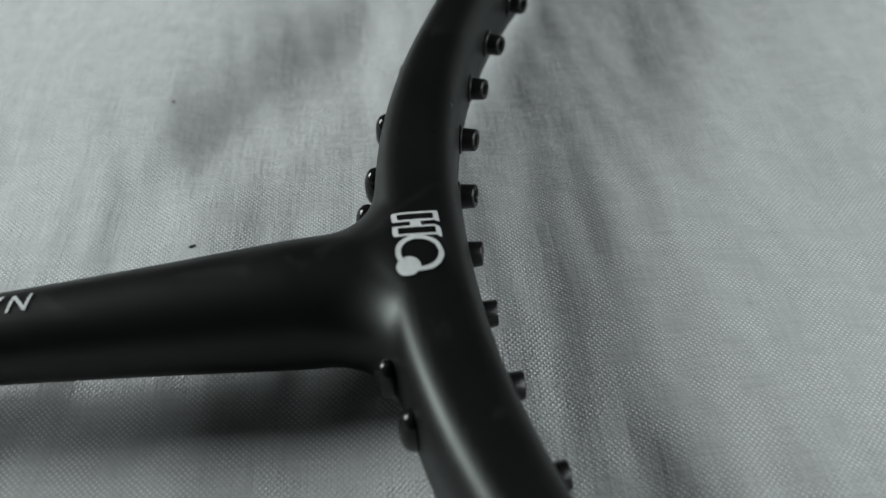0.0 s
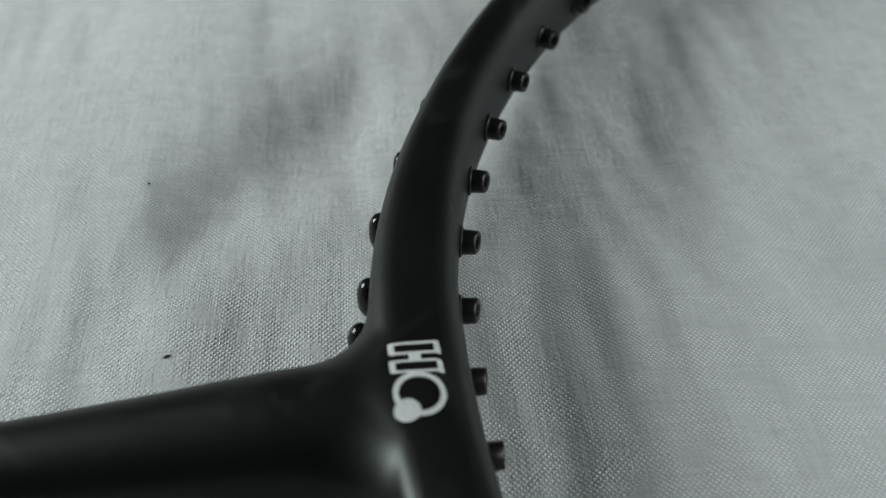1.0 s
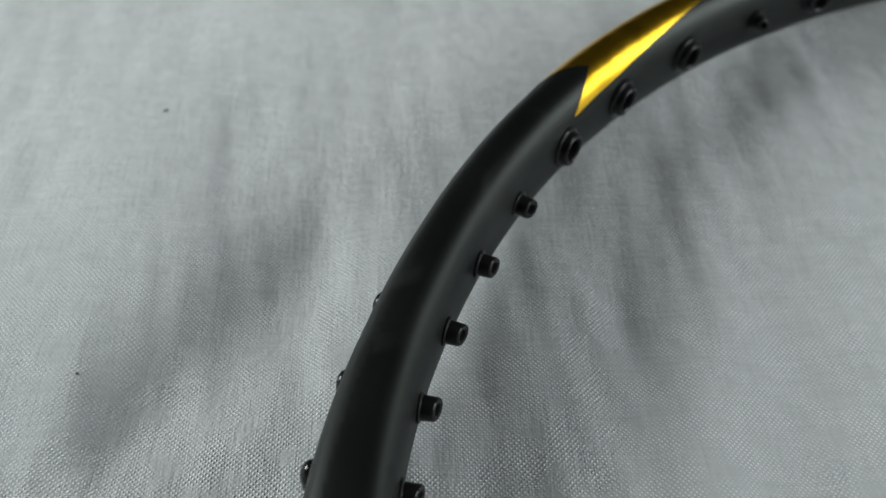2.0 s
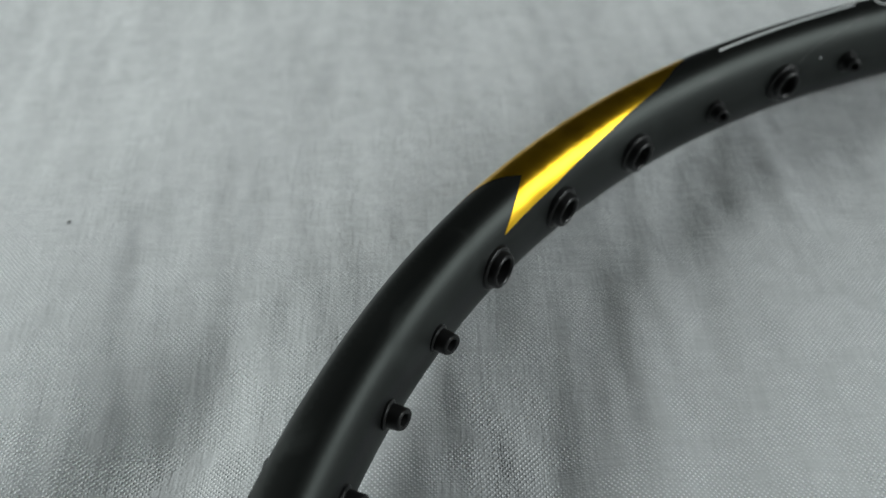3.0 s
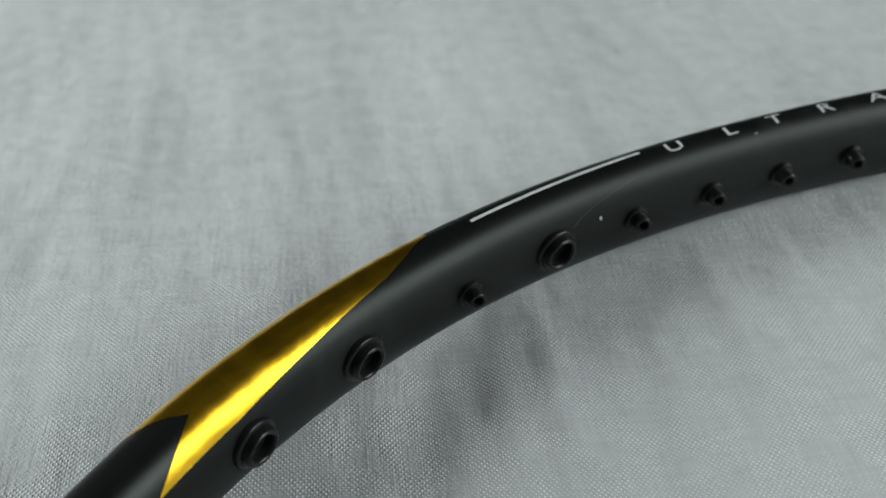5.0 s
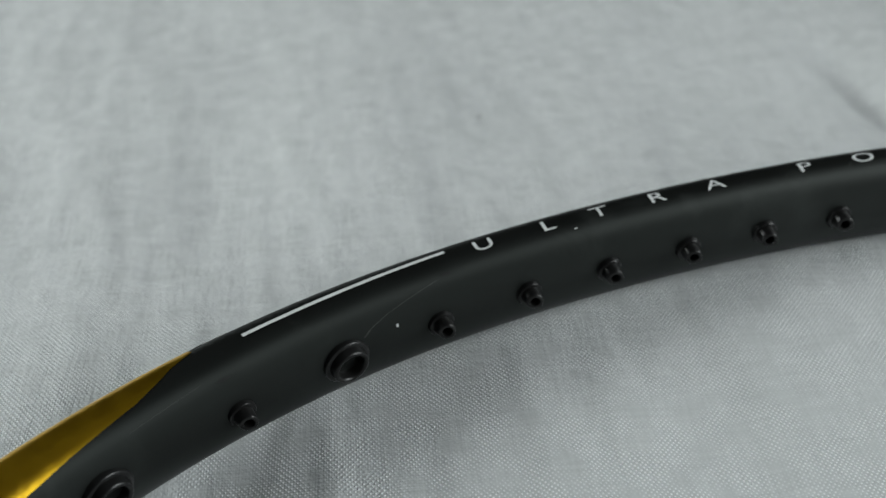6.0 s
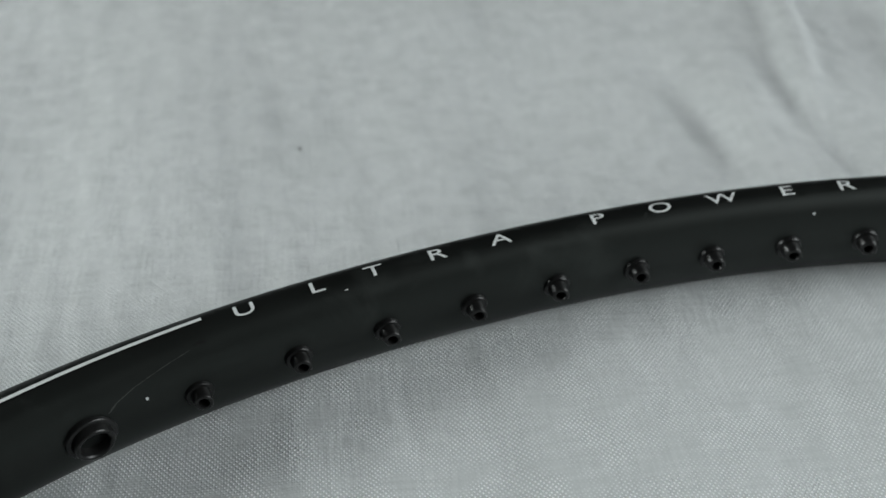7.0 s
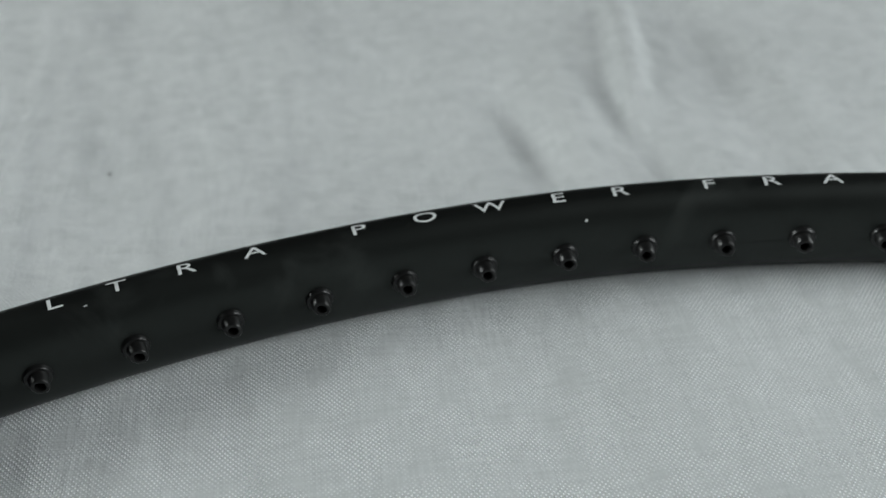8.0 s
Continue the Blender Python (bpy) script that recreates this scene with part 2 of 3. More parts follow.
def build_cloth():
    def line(a, b, lo, hi):
        inner = np.arange(lo, hi + 0.1, 0.7)
        left = lo - np.cumsum(np.geomspace(1.5, 60, 20))
        right = hi + np.cumsum(np.geomspace(1.5, 60, 20))
        left, right = left[left > a], right[right < b]
        return np.concatenate([[a], left[::-1], inner, right, [b]])
    xs, ys = line(-345, 425, -75, 190), line(-430, 540, -60, 210)
    nx, ny = len(xs), len(ys)
    verts = [(x * MM, y * MM, cloth_height(x, y) * MM) for y in ys for x in xs]
    faces = [(j * nx + i, j * nx + i + 1, (j + 1) * nx + i + 1, (j + 1) * nx + i) for j in range(ny - 1) for i in range(nx - 1)]
    under = len(verts)
    edge = list(range(nx)) + [j * nx + nx - 1 for j in range(1, ny)] + [(ny - 1) * nx + i for i in range(nx - 2, -1, -1)] + [j * nx for j in range(ny - 2, 0, -1)]
    verts += [(verts[i][0], verts[i][1], -0.0044) for i in edge]
    n = len(edge)
    faces += [(edge[(k + 1) % n], edge[k], under + k, under + (k + 1) % n) for k in range(n)]
    faces.append(tuple(under + k for k in range(n)))
    me = bpy.data.meshes.new("cloth")
    me.from_pydata(verts, [], faces)
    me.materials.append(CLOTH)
    me.polygons.foreach_set("use_smooth", [True] * len(me.polygons))
    return tagged(new("cloth", me), "white woven cotton cloth, softly creased, spread flat", "cloth", kind="structure")


build_cloth()

# ---- the racket ----
HALF_H = 4.7


def oval(phi):
    r = sum(c * np.cos(k * phi) for k, c in enumerate(OVAL))
    return CX - r * np.cos(phi), r * np.sin(phi)


PHI = np.linspace(-math.pi, math.pi, 3601)
OX, OY = oval(PHI)
ARC = np.concatenate([[0], np.cumsum(np.hypot(np.diff(OX), np.diff(OY)))])
ARC -= ARC[1800]
NX, NY = np.gradient(OY), -np.gradient(OX)
NL = np.hypot(NX, NY)
NX, NY = -NX / NL, -NY / NL
# beside the throat the tube's middle lies a little further in
INSET = 0.22 * np.exp(-((np.abs(ARC) - 38) / 17) ** 2)
OX, OY = OX - NX * INSET, OY - NY * INSET


def on_oval(s):
    """Centre point and outward normal at arc length s (mm) from the throat."""
    return (np.interp(s, ARC, OX), np.interp(s, ARC, OY), np.interp(s, ARC, NX), np.interp(s, ARC, NY))


def arc_of(degrees):
    return float(np.interp(radians(degrees), PHI, ARC))


def half_width(s):
    """The tube is stout at the throat and slimmer along the sides."""
    return np.interp(np.abs(s), (0, 15, 30, 42, 60, 75, 100, 125, 150), (3.3, 3.18, 2.86, 2.8, 2.9, 2.97, 2.78, 2.62, 2.56))


def roundness(s):
    """Exponent of the tube's section: flat-topped at the throat, rounder along the sides."""
    return np.interp(np.abs(s), (0, 12, 30, 60), (3.6, 3.4, 2.7, 2.4))


def oval_distance(x, y):
    """Distance in the plane from the centre line, in half-widths of the tube, and the section's exponent there."""
    out, power = np.empty(len(x)), np.empty(len(x))
    exps = roundness(ARC[::3])
    wide, nx3, ny3 = half_width(ARC[::3]), NX[::3], NY[::3]
    ox, oy, window = OX[::3], OY[::3], np.arange(-40, 41)
    guess = np.rint((np.arctan2(y, CX - x) + math.pi) / (2 * math.pi) * (len(ox) - 1)).astype(int)
    for i in range(0, len(x), 20000):
        near = (guess[i:i + 20000, None] + window[None, :]) % (len(ox) - 1)
        xs, ys = x[i:i + 20000], y[i:i + 20000]
        d = (xs[:, None] - ox[near]) ** 2 + (ys[:, None] - oy[near]) ** 2
        k = near[np.arange(len(xs)), d.argmin(1)]
        out[i:i + 20000] = np.abs((xs - ox[k]) * nx3[k] + (ys - oy[k]) * ny3[k]) / wide[k]
        power[i:i + 20000] = exps[k]
    return out, power


def shaft_radius(x):
    return np.interp(x, (-60, -46, -34, -28, -22, -16, -12, -3), (3.05, 3.05, 3.13, 3.5, 3.92, 4.4, 4.7, 5.3))


def body(dn, x, y, z):
    """The painted frame as an implicit surface (negative inside); z from the mid-plane, all in mm."""
    d, n = dn
    ring = ((d ** n + (np.abs(z) / HALF_H) ** n) ** (1 / n) - 1) * 3.0
    r = shaft_radius(x)
    rz = np.minimum(r, 4.6)
    neck = (np.sqrt((y / r) ** 2 + (z / rz) ** 2) - 1) * r
    neck = np.maximum(neck, x + 3.6)
    k = 1.6 + 3.8 * np.clip(1 - (z / 4.4) ** 2, 0, 1)
    h = np.clip(0.5 + 0.5 * (neck - ring) / k, 0, 1)
    return neck * (1 - h) + ring * h - k * h * (1 - h) * np.clip((x + 40) / 25, 0, 1)


def surface_net():
    """Mesh of the implicit body: one vertex per cell that the surface crosses, then drawn on to the surface."""
    step = 0.42
    gx, gy, gz = np.arange(-44.0, 226, step), np.arange(-97.0, 97.1, step), np.arange(-5.46, 5.5, step)
    X, Y = np.meshgrid(gx, gy, indexing="ij")
    D = np.hypot(X - CX, Y)
    ph = np.arctan2(Y, -(X - CX))
    near = np.abs(D - sum(c * np.cos(k * ph) for k, c in enumerate(OVAL))) < 9
    near |= (X < 0) & (np.abs(Y) < 14)
    d2 = np.full(X.shape, 99.0)
    n2 = np.full(X.shape, 2.4)
    d2[near], n2[near] = oval_distance(X[near], Y[near])
    V = body((d2[:, :, None], n2[:, :, None]), X[:, :, None], Y[:, :, None], gz[None, None, :])
    inside = V < 0
    inside[0] = False
    c = np.zeros((V.shape[0] - 1, V.shape[1] - 1, V.shape[2] - 1), int)
    for i in (0, 1):
        for j in (0, 1):
            for k in (0, 1):
                c += inside[i:i + c.shape[0], j:j + c.shape[1], k:k + c.shape[2]]
    active = (c > 0) & (c < 8)
    index = np.full(c.shape, -1)
    index[active] = np.arange(active.sum())
    cells = np.argwhere(active)
    P = np.stack([gx[cells[:, 0]], gy[cells[:, 1]], gz[cells[:, 2]]], 1) + step / 2

    def value(p):
        return body(oval_distance(p[:, 0], p[:, 1]), p[:, 0], p[:, 1], p[:, 2])
    for _ in range(4):
        f = value(P)
        g = np.stack([(value(P + e) - f) / 0.02 for e in np.eye(3) * 0.02], 1)
        move = (f / np.maximum((g * g).sum(1), 0.05))[:, None] * g
        P = P - np.clip(move, -0.4, 0.4)
    P[:, 0] = np.maximum(P[:, 0], -44.0)
    quads = []
    for axis in range(3):
        a, b = [q for q in range(3) if q != axis]
        lo = [slice(0, -1)] * 3
        hi = [slice(0, -1)] * 3
        hi[axis] = slice(1, None)
        lo[axis] = slice(0, -1)
        e0 = np.take(inside, range(0, inside.shape[axis] - 1), axis)
        e1 = np.take(inside, range(1, inside.shape[axis]), axis)
        for sign, hit in ((1, e0 & ~e1), (-1, ~e0 & e1)):
            idx = np.argwhere(hit)
            idx = idx[(idx[:, a] > 0) & (idx[:, b] > 0) & (idx[:, a] < c.shape[a]) & (idx[:, b] < c.shape[b])]
            q = []
            for da, db in ((1, 1), (0, 1), (0, 0), (1, 0)):
                o = idx.copy()
                o[:, a] -= da
                o[:, b] -= db
                q.append(index[o[:, 0], o[:, 1], o[:, 2]])
            q = np.stack(q, 1)
            q = q[(q >= 0).all(1)]
            flip = (sign == 1) == (axis == 1)
            quads.append(q[:, ::-1] if flip else q)
    quads = np.concatenate(quads)
    # ease the fine kinks on top of the throat
    local = (P[:, 0] > -5.5) & (P[:, 0] < 0.5) & (np.abs(P[:, 1]) < 4.5) & (np.abs(P[:, 2]) > 2.5)
    for _ in range(3):
        total, count = np.zeros_like(P), np.zeros((len(P), 1))
        for k in range(4):
            np.add.at(total, quads[:, k], P[quads[:, (k + 1) % 4]] + P[quads[:, (k + 3) % 4]])
            np.add.at(count, quads[:, k], 2)
        P[local] = 0.4 * P[local] + 0.6 * (total / np.maximum(count, 1))[local]
    return P, quads


def top_of_body(x, y):
    """Height (mm above the mid-plane) of the painted surface over a point, seen from above."""
    x, y = np.asarray(x, float), np.asarray(y, float)
    d = oval_distance(x, y)
    lo, hi = np.zeros(len(x)), np.full(len(x), 6.0)
    for _ in range(30):
        mid = (lo + hi) / 2
        inn = body(d, x, y, mid) < 0
        lo, hi = np.where(inn, mid, lo), np.where(inn, hi, mid)
    return lo


racket = tagged(new("badminton_racket"), "unstrung matt black badminton racket with gold accent lying on white cloth", "racket")
racket.location = (0, 0, Z0 * MM)

P, Q = surface_net()
me = bpy.data.meshes.new("frame")
me.from_pydata((P * MM).tolist(), [], Q.tolist())
me.materials.append(PAINT)
me.polygons.foreach_set("use_smooth", [True] * len(me.polygons))
frame_part = new("frame", me)
frame_part.parent = racket
tagged(frame_part, "matt black painted oval head frame with throat")

bm = bmesh.new()
bmesh.ops.create_cone(bm, cap_ends=True, segments=48, radius1=3.05 * MM, radius2=3.07 * MM, depth=170 * MM,
                      matrix=Matrix.Translation((-128.9 * MM, 0, 0)) @ Matrix.Rotation(radians(90), 4, 'Y'))
part("shaft", bm, PAINT, racket, "slim matt black shaft")


# ---- grommets ----
def lathe(bm, profile, m, segments=20):
    """Turns (along, radius) pairs round the x axis."""
    rings = []
    for a, r in profile:
        rings.append([bm.verts.new(m @ Vector((a * MM, r * MM * math.cos(t), r * MM * math.sin(t))))
                      for t in (2 * math.pi * i / segments for i in range(segments))])
    for p, q in zip(rings, rings[1:]):
        for i in range(segments):
            j = (i + 1) % segments
            bm.faces.new((p[i], p[j], q[j], q[i]))
    bm.faces.new(rings[-1])


def grommet_mesh(kind):
    bm = bmesh.new()
    if kind == "long":
        prof = ((-0.6, 1.25), (0.12, 1.25), (0.22, 1.12), (0.24, 1.0), (1.28, 0.94), (1.4, 0.86), (1.4, 0.56), (1.3, 0.5), (-0.4, 0.5))
    elif kind == "wide":
        prof = ((-0.8, 2.08), (0.12, 2.08), (0.22, 1.98), (0.25, 1.7), (0.8, 1.62), (0.94, 1.52), (0.97, 1.4), (0.92, 1.26), (0.7, 1.16), (-0.8, 1.08))
    else:
        prof = ((-0.6, 1.2), (0.16, 1.2), (0.3, 1.1), (0.32, 0.84), (1.25, 0.74), (1.33, 0.66), (1.33, 0.46), (1.2, 0.42), (-0.4, 0.42))
    lathe(bm, prof, Matrix.Identity(4))
    if kind != "wide":
        for v in bm.verts:      # the free ends are snipped off at a slant
            if v.co.x > 1.1 * MM:
                v.co.x += 0.22 * v.co.y - 0.12 * v.co.z
    bmesh.ops.recalc_face_normals(bm, faces=bm.faces)
    me = bpy.data.meshes.new("grommet")
    bm.to_mesh(me)
    bm.free()
    me.materials.append(MATT_NYLON)
    me.polygons.foreach_set("use_smooth", [True] * len(me.polygons))
    me.set_sharp_from_angle(angle=radians(50))
    return me


def cap_mesh(tall, proud):
    bm = bmesh.new()
    bmesh.ops.create_uvsphere(bm, u_segments=16, v_segments=10, radius=1.0)
    for v in bm.verts:
        v.co = Vector((v.co.x * proud * MM, v.co.y * 1.05 * MM, math.copysign(abs(v.co.z) ** 0.8, v.co.z) * tall * MM))
    me = bpy.data.meshes.new("outer_cap")
    bm.to_mesh(me)
    bm.free()
    me.materials.append(NYLON)
    me.polygons.foreach_set("use_smooth", [True] * len(me.polygons))
    return me


GROMMETS = {k: grommet_mesh(k) for k in ("long", "wide", "short")}
CAPS = {"stout": cap_mesh(1.75, 0.92), "middle": cap_mesh(1.6, 0.66), "low": cap_mesh(1.4, 0.45)}
STATIONS = [1.57, 4.95, 8.7, 12.52, 16.4, 20.45, 24.76, 29.62, 34.84, 40.73, 46.84, 52.04, 56.97, 61.85, 66.5, 71.33, 76.14, 80.98,
            85.64, 90.45, 95.23, 99.91]
while STATIONS[-1] < 176:
    STATIONS.append(STATIONS[-1] + 4.7)
WIDE = (7, 8, 9, 11)
for side in (1, -1):
    for i, deg in enumerate(STATIONS):
        s = side * arc_of(deg)
        x, y, nx, ny = on_oval(s)
        hw = float(half_width(s))
        kind = "wide" if i in WIDE else "long" if i < 7 else "short"
        g = new("grommet", GROMMETS[kind])
        g.parent = racket
        a = math.atan2(-ny, -nx)
        lean = random.uniform(-4, 4)
        g.matrix_basis = Matrix.Translation(((x - nx * hw) * MM, (y - ny * hw) * MM, 0)) @ Matrix.Rotation(a, 4, 'Z') \
            @ Matrix.Rotation(radians(lean), 4, 'Z') @ Matrix.Rotation(radians(random.uniform(-3, 5)), 4, 'Y')
        cap = new("outer_cap", CAPS["stout" if i < 3 else "middle" if i < 5 else "low"])
        cap.parent = g
        out = side * (7.4 if i == 0 else arc_of(deg) + (1.4 if i == 1 else 0.6))
        cx, cy, ux, uy = on_oval(out)
        rim = float(half_width(out)) + (0.55 if i == 0 else 0.1)
        cap.matrix_basis = g.matrix_basis.inverted() @ Matrix.Translation(((cx + ux * rim) * MM, (cy + uy * rim) * MM, 0)) \
            @ Matrix.Rotation(math.atan2(-uy, -ux), 4, 'Z')


# ---- printing on the paint ----
LIFT = 0.085


def lay_flat(bm, name, mat, label=""):
    """Lays a flat mesh, drawn in mm, on the top of the frame."""
    for _ in range(4):
        long = [e for e in bm.edges if e.calc_length() > 0.3]
        if not long:
            break
        bmesh.ops.subdivide_edges(bm, edges=long, cuts=1)
        bmesh.ops.triangulate(bm, faces=bm.faces)
    co = np.array([v.co[:2] for v in bm.verts])
    z = top_of_body(co[:, 0], co[:, 1])
    for v, h in zip(bm.verts, z):
        v.co = (v.co.x * MM, v.co.y * MM, (h + LIFT) * MM)
    bmesh.ops.recalc_face_normals(bm, faces=bm.faces)
    if sum(f.normal.z for f in bm.faces) < 0:
        bmesh.ops.reverse_faces(bm, faces=bm.faces)
    return part(name, bm, mat, racket, label)


def strip(bm, pts_in, pts_out):
    a = [bm.verts.new((x, y, 0)) for x, y in pts_in]
    b = [bm.verts.new((x, y, 0)) for x, y in pts_out]
    for i in range(len(a) - 1):
        bm.faces.new((a[i], a[i + 1], b[i + 1], b[i]))


def letter_mesh(ch, size, shear=0.0):
    cu = bpy.data.curves.new("letter", 'FONT')
    cu.body, cu.size, cu.align_x, cu.shear, cu.offset = ch, size, 'CENTER', shear, 0.01
    cu.resolution_u = 4
    ob = bpy.data.objects.new("letter", cu)
    me = bpy.data.meshes.new_from_object(ob)
    bpy.data.objects.remove(ob)
    bm = bmesh.new()
    bm.from_mesh(me)
    bpy.data.meshes.remove(me)
    bmesh.ops.triangulate(bm, faces=bm.faces)
    for _ in range(3):
        long = [e for e in bm.edges if e.calc_length() > 0.35]
        if not long:
            break
        bmesh.ops.subdivide_edges(bm, edges=long, cuts=1)
        bmesh.ops.triangulate(bm, faces=bm.faces)
    return bm


WORDS = (("U", 118.1), ("L", 124.2), ("T", 129.2), ("R", 134.8), ("A", 140.6), ("P", 149.6), ("O", 155.5), ("W", 161.4),
         ("E", 167.5), ("R", 173.1), ("F", 181.2), ("R", 186.8), ("A", 192.3), ("M", 198.2), ("E", 203.8))
for ch, s in WORDS:
    bm = letter_mesh(ch, 2.25)
    x0, y0, nx, ny = on_oval(s)
    tx, ty = ny, -nx
    for v in bm.verts:
        u, w = v.co.x * 1.25, v.co.y * 0.74 - 0.77
        v.co = (x0 + tx * u + nx * w, y0 + ty * u + ny * w, 0)
    lay_flat(bm, "letter", PRINT, "white printed letter " + ch)

bm = bmesh.new()
ss = np.linspace(96.5, 114.7, 40)
mid = np.interp(ss, (96.5, 114.7), (0.0, 0.33))
cx, cy, nx, ny = on_oval(ss)
strip(bm, list(zip(cx + nx * (mid - 0.17), cy + ny * (mid - 0.17))), list(zip(cx + nx * (mid + 0.17), cy + ny * (mid + 0.17))))
lay_flat(bm, "printed_line", PRINT, "thin white printed line")

# the tail of a word on the shaft: a slanted stroke and the letter N
bm = letter_mesh("N", 2.1, 0.25)
for v in bm.verts:
    v.co = (v.co.x - 31.4, v.co.y - 0.8, 0)
lay_flat(bm, "letter", PRINT, "white printed letter N")
bm = bmesh.new()
strip(bm, [(-33.3, -0.8), (-32.65, 0.8)], [(-32.95, -0.8), (-32.3, 0.8)])
lay_flat(bm, "printed_stroke", PRINT, "white printed slanted stroke")


def rounded_band(cx, cy, w, h, tx, ty, r):
    """Outline pairs of a rectangular band, inner and outer, with rounded corners."""
    def loop(hw, hh, rr):
        pts = []
        for qx, qy, a0 in ((1, 1, 0), (-1, 1, 90), (-1, -1, 180), (1, -1, 270)):
            for k in range(5):
                a = radians(a0 + 22.5 * k)
                pts.append((cx + qx * (hw - rr) + rr * math.cos(a), cy + qy * (hh - rr) + rr * math.sin(a)))
        return pts + pts[:1]
    return loop(w / 2 - tx, h / 2 - ty, r * 0.5), loop(w / 2, h / 2, r)


def emblem():
    bm = bmesh.new()
    strip(bm, *rounded_band(-4.27, 2.65, 3.3, 1.2, 0.40, 0.25, 0.16))
    strip(bm, *rounded_band(-4.32, 1.0, 3.35, 1.12, 0.38, 0.22, 0.16))
    strip(bm, [(-4.7, 2.1), (-4.7, 1.5)], [(-3.95, 2.1), (-3.95, 1.5)])
    ring = [2 * math.pi * i / 40 for i in range(41)]
    strip(bm, [(-4.4 + 1.26 * math.cos(t), -1.12 + 1.22 * math.sin(t)) for t in ring],
          [(-4.4 + 1.63 * math.cos(t), -1.12 + 1.6 * math.sin(t)) for t in ring])
    for v in bm.verts:
        v.co.y -= 0.08 * (v.co.x + 4.35) + 0.3
    return bm


lay_flat(emblem(), "emblem", PRINT, "white printed emblem of two bars and a ring")
bm = bmesh.new()
turn = [2 * math.pi * i / 28 for i in range(29)]
for a, c in ((0.02, 0.45), (0.45, 0.83)):
    strip(bm, [(-5.28 + a * math.cos(t), -2.5 + a * 0.95 * math.sin(t)) for t in turn],
          [(-5.28 + c * math.cos(t), -2.5 + c * 0.95 * math.sin(t)) for t in turn])
blob = lay_flat(bm, "emblem_dot", PRINT, "white printed round dot of the emblem")
blob.location.z = 0.012 * MM


# ---- gold foil, wrapped round the shoulder of the frame ----
def section(theta, wide, n, grow=0.0):
    c, s = np.cos(theta), np.sin(theta)
    return (-(wide + grow) * np.sign(c) * np.abs(c) ** (2 / n), (HALF_H + grow) * np.sign(s) * np.abs(s) ** (2 / n))


def wrapped(name, mat, thetas, s_from, s_to, n, label, grow):
    bm = bmesh.new()
    rows = []
    for th in thetas:
        s = np.linspace(s_from(th), s_to(th), n)
        o, z = section(radians(th), half_width(s), roundness(s), grow)
        x, y, nx, ny = on_oval(s)
        rows.append([bm.verts.new(((x[i] + nx[i] * o[i]) * MM, (y[i] + ny[i] * o[i]) * MM, z[i] * MM)) for i in range(n)])
    for p, q in zip(rows, rows[1:]):
        for i in range(n - 1):
            bm.faces.new((p[i], p[i + 1], q[i + 1], q[i]))
    bmesh.ops.recalc_face_normals(bm, faces=bm.faces)
    if sum(f.normal.z for f in bm.faces) < 0:
        bmesh.ops.reverse_faces(bm, faces=bm.faces)
    return part(name, bm, mat, racket, label)


wrapped("gold_accent", GOLD, np.linspace(27, 150, 60),
        lambda a: np.interp(a, (27, 80, 150), (62.4, 67.8, 61.6)),
        lambda a: np.interp(a, (27, 33, 50, 73, 105, 122, 150), (62.6, 70.5, 78.6, 87.0, 92.7, 92.5, 76.0)), 60,
        "bright gold foil accent with pointed ends", 0.04)

# a thin red-brown edge line behind the gold
wrapped("edge_trim", TRIM, np.linspace(123, 135, 6),
        lambda a: np.interp(a, (123, 135), (80.0, 78.0)), lambda a: np.interp(a, (123, 135), (96.0, 96.0)), 30,
        "thin dark red-brown printed edge line", 0.03)


# the mould's seam along the grommets
wrapped("mould_seam", PAINT, np.linspace(-5.5, -2.5, 4), lambda a: 80.0, lambda a: 215.0, 260, "faint raised seam in the paint", 0.022)


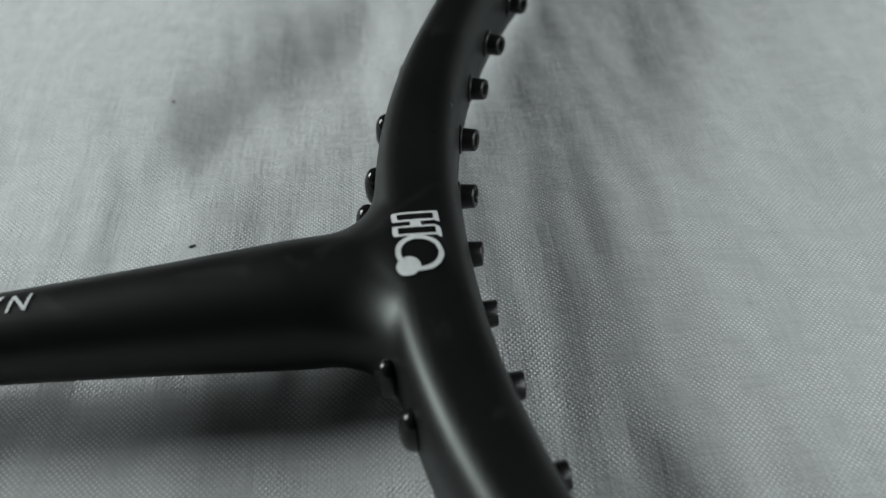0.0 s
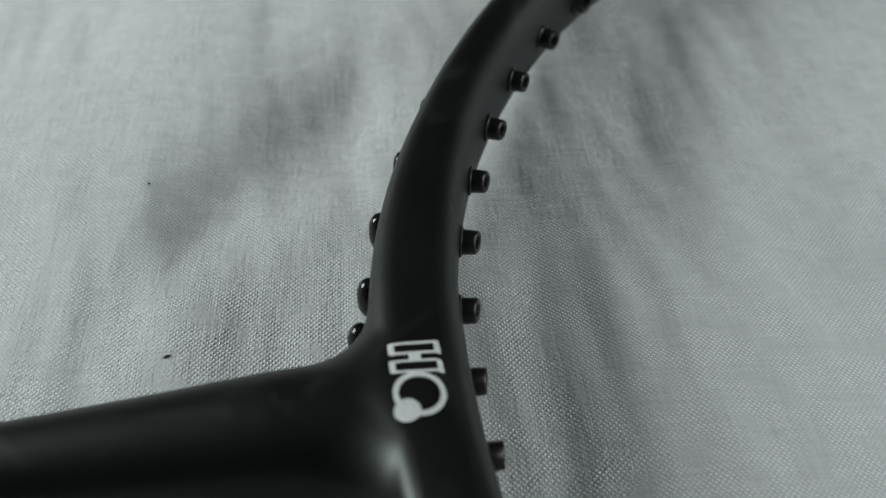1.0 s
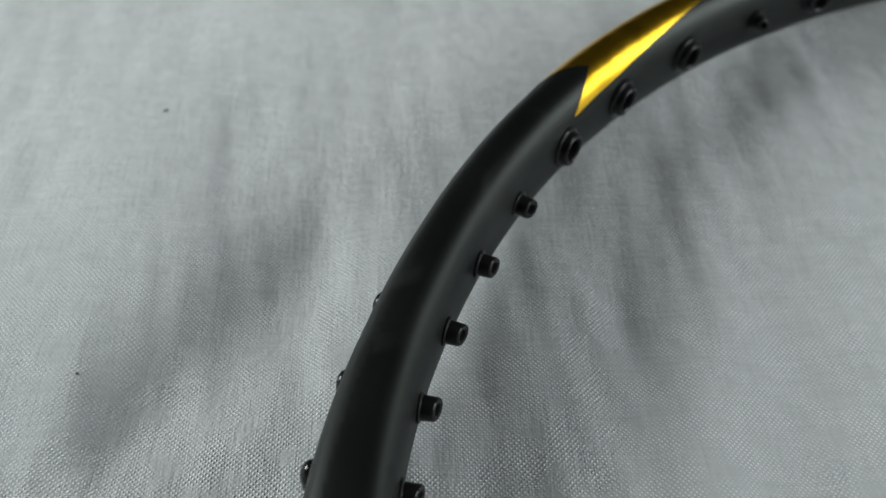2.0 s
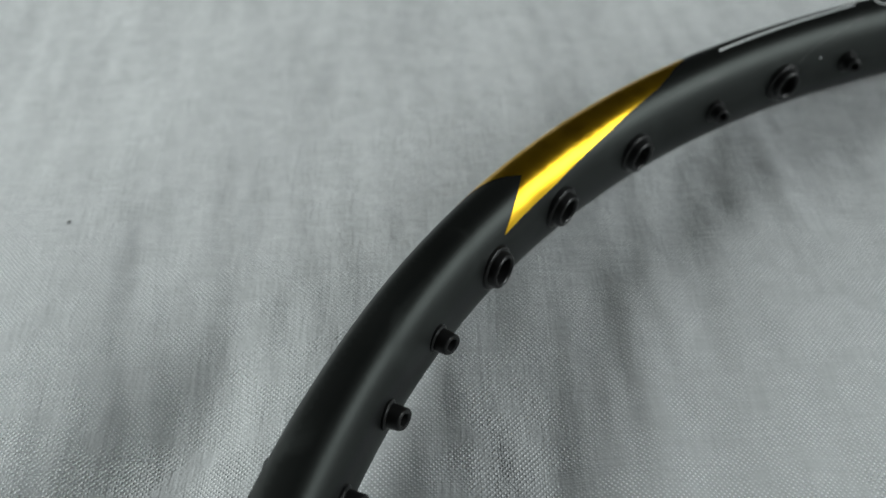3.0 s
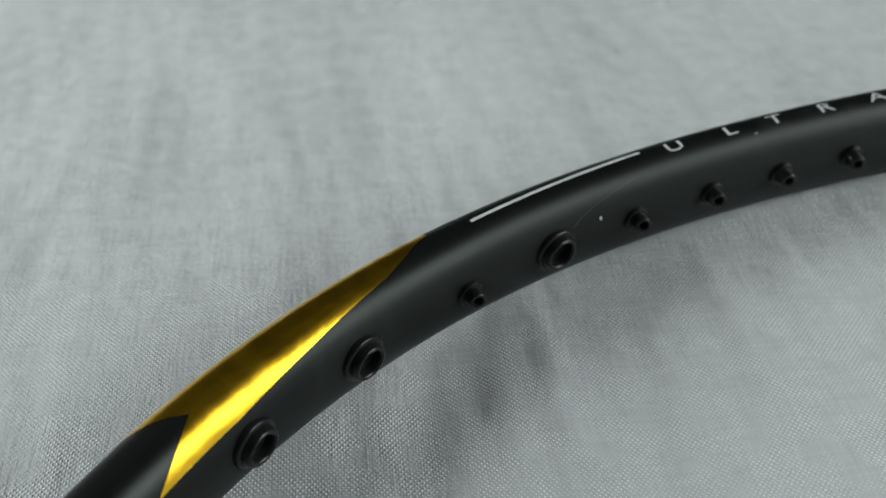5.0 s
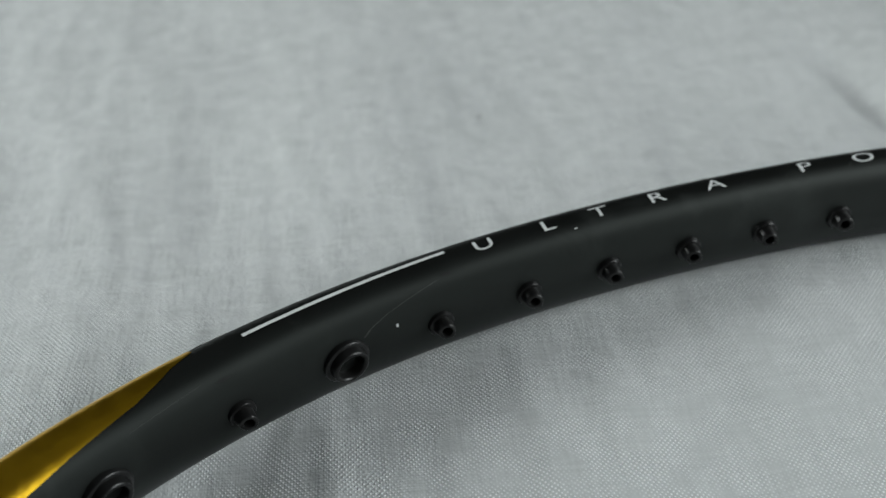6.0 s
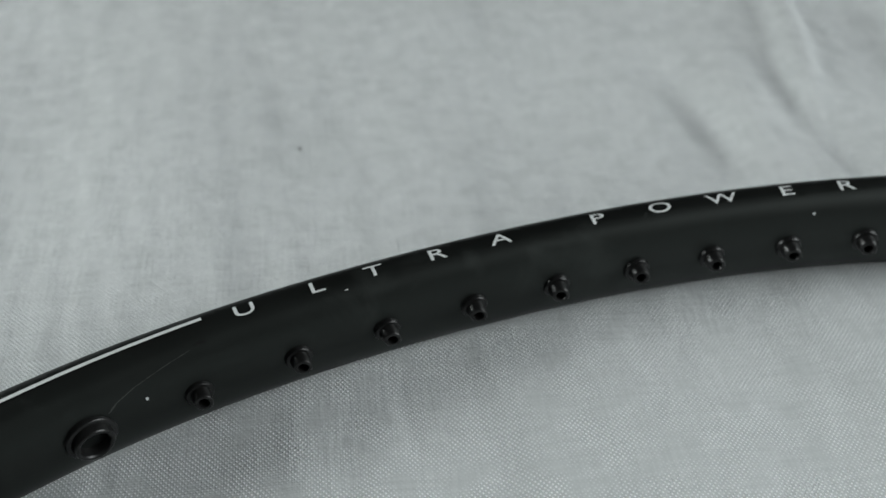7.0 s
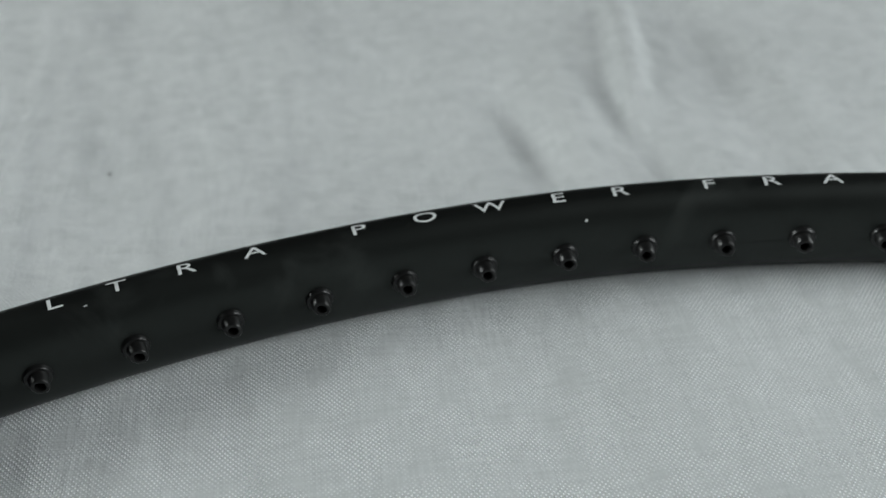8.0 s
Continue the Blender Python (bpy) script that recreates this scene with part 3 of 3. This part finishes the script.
# ---- lint on the cloth ----
def lint_speck(x, y, length, turn):
    bm = bmesh.new()
    bmesh.ops.create_icosphere(bm, subdivisions=2, radius=1.0)
    for v in bm.verts:
        k = 1 + 0.35 * noise.noise(v.co * 2.3 + Vector((x, y, 0)))
        v.co = Vector((v.co.x * length * k * MM, v.co.y * 0.14 * k * MM, v.co.z * 0.09 * k * MM))
    ob = part("lint_speck", bm, LINT)
    ob.matrix_basis = Matrix.Translation((x * MM, y * MM, (cloth_height(x, y) + 0.05) * MM)) @ Matrix.Rotation(radians(turn), 4, 'Z')
    return tagged(ob, "tiny dark grey speck of lint on white cloth", "lint", group="lint specks")


for x, y, length, turn in ((-21.9, 13.3, 0.32, 20), (72.9, 118.2, 0.2, 60), (-24.4, 34.5, 0.13, 10), (-19.9, 69.6, 0.25, 35)):
    lint_speck(x, y, length, turn)

# small scratches and a fleck in the paint
for s0, s1, t0, t1, mat, label in ((93.0, 94.3, 43, 47, MATT_NYLON, "short dark scratch in the paint"),
                                   (113.4, 114.6, 57, 61, MATT_NYLON, "short dark scratch in the paint"),
                                   (108.6, 108.9, 13, 17, PRINT, "tiny pale fleck on the paint"),
                                   (126.3, 126.7, 66, 68, PRINT, "tiny pale fleck on the paint"),
                                   (169.6, 169.9, 38, 42, PRINT, "tiny pale fleck on the paint")):
    wrapped("scratch" if mat is MATT_NYLON else "fleck", mat, np.linspace(t0, t1, 4),
            lambda a, s0=s0, s1=s1, t0=t0, t1=t1: s0 + 0.3 * (s1 - s0) * abs(2 * (a - t0) / (t1 - t0) - 1),
            lambda a, s0=s0, s1=s1, t0=t0, t1=t1: s1 - 0.3 * (s1 - s0) * abs(2 * (a - t0) / (t1 - t0) - 1), 6, label, 0.04)

# a pale scuff that runs from the last large grommet up to the shoulder
wrapped("scuff_line", SCUFF, np.linspace(16, 54, 60),
        lambda a: np.interp(a, (16, 24, 34, 44, 54), (105.6, 106.3, 108.0, 110.3, 112.9)) + 0.12 * noise.noise((a * 0.9, 0.0, 0.0)),
        lambda a: np.interp(a, (16, 24, 34, 44, 54), (105.6, 106.3, 108.0, 110.3, 112.9)) + 0.17 + 0.25 * abs(noise.noise((a * 0.5, 3.0, 0.0))),
        3, "thin pale scuff line in the paint", 0.02)
wrapped("scuff_line", SCUFF, np.linspace(44, 52, 16),
        lambda a: np.interp(a, (44, 52), (85.5, 91.5)) + 0.25 * noise.noise((a * 1.7, 5.0, 0.0)),
        lambda a: np.interp(a, (44, 52), (85.5, 91.5)) + 0.30 + 0.25 * noise.noise((a * 1.1, 8.0, 0.0)),
        3, "thin pale scuff line in the paint", 0.02)
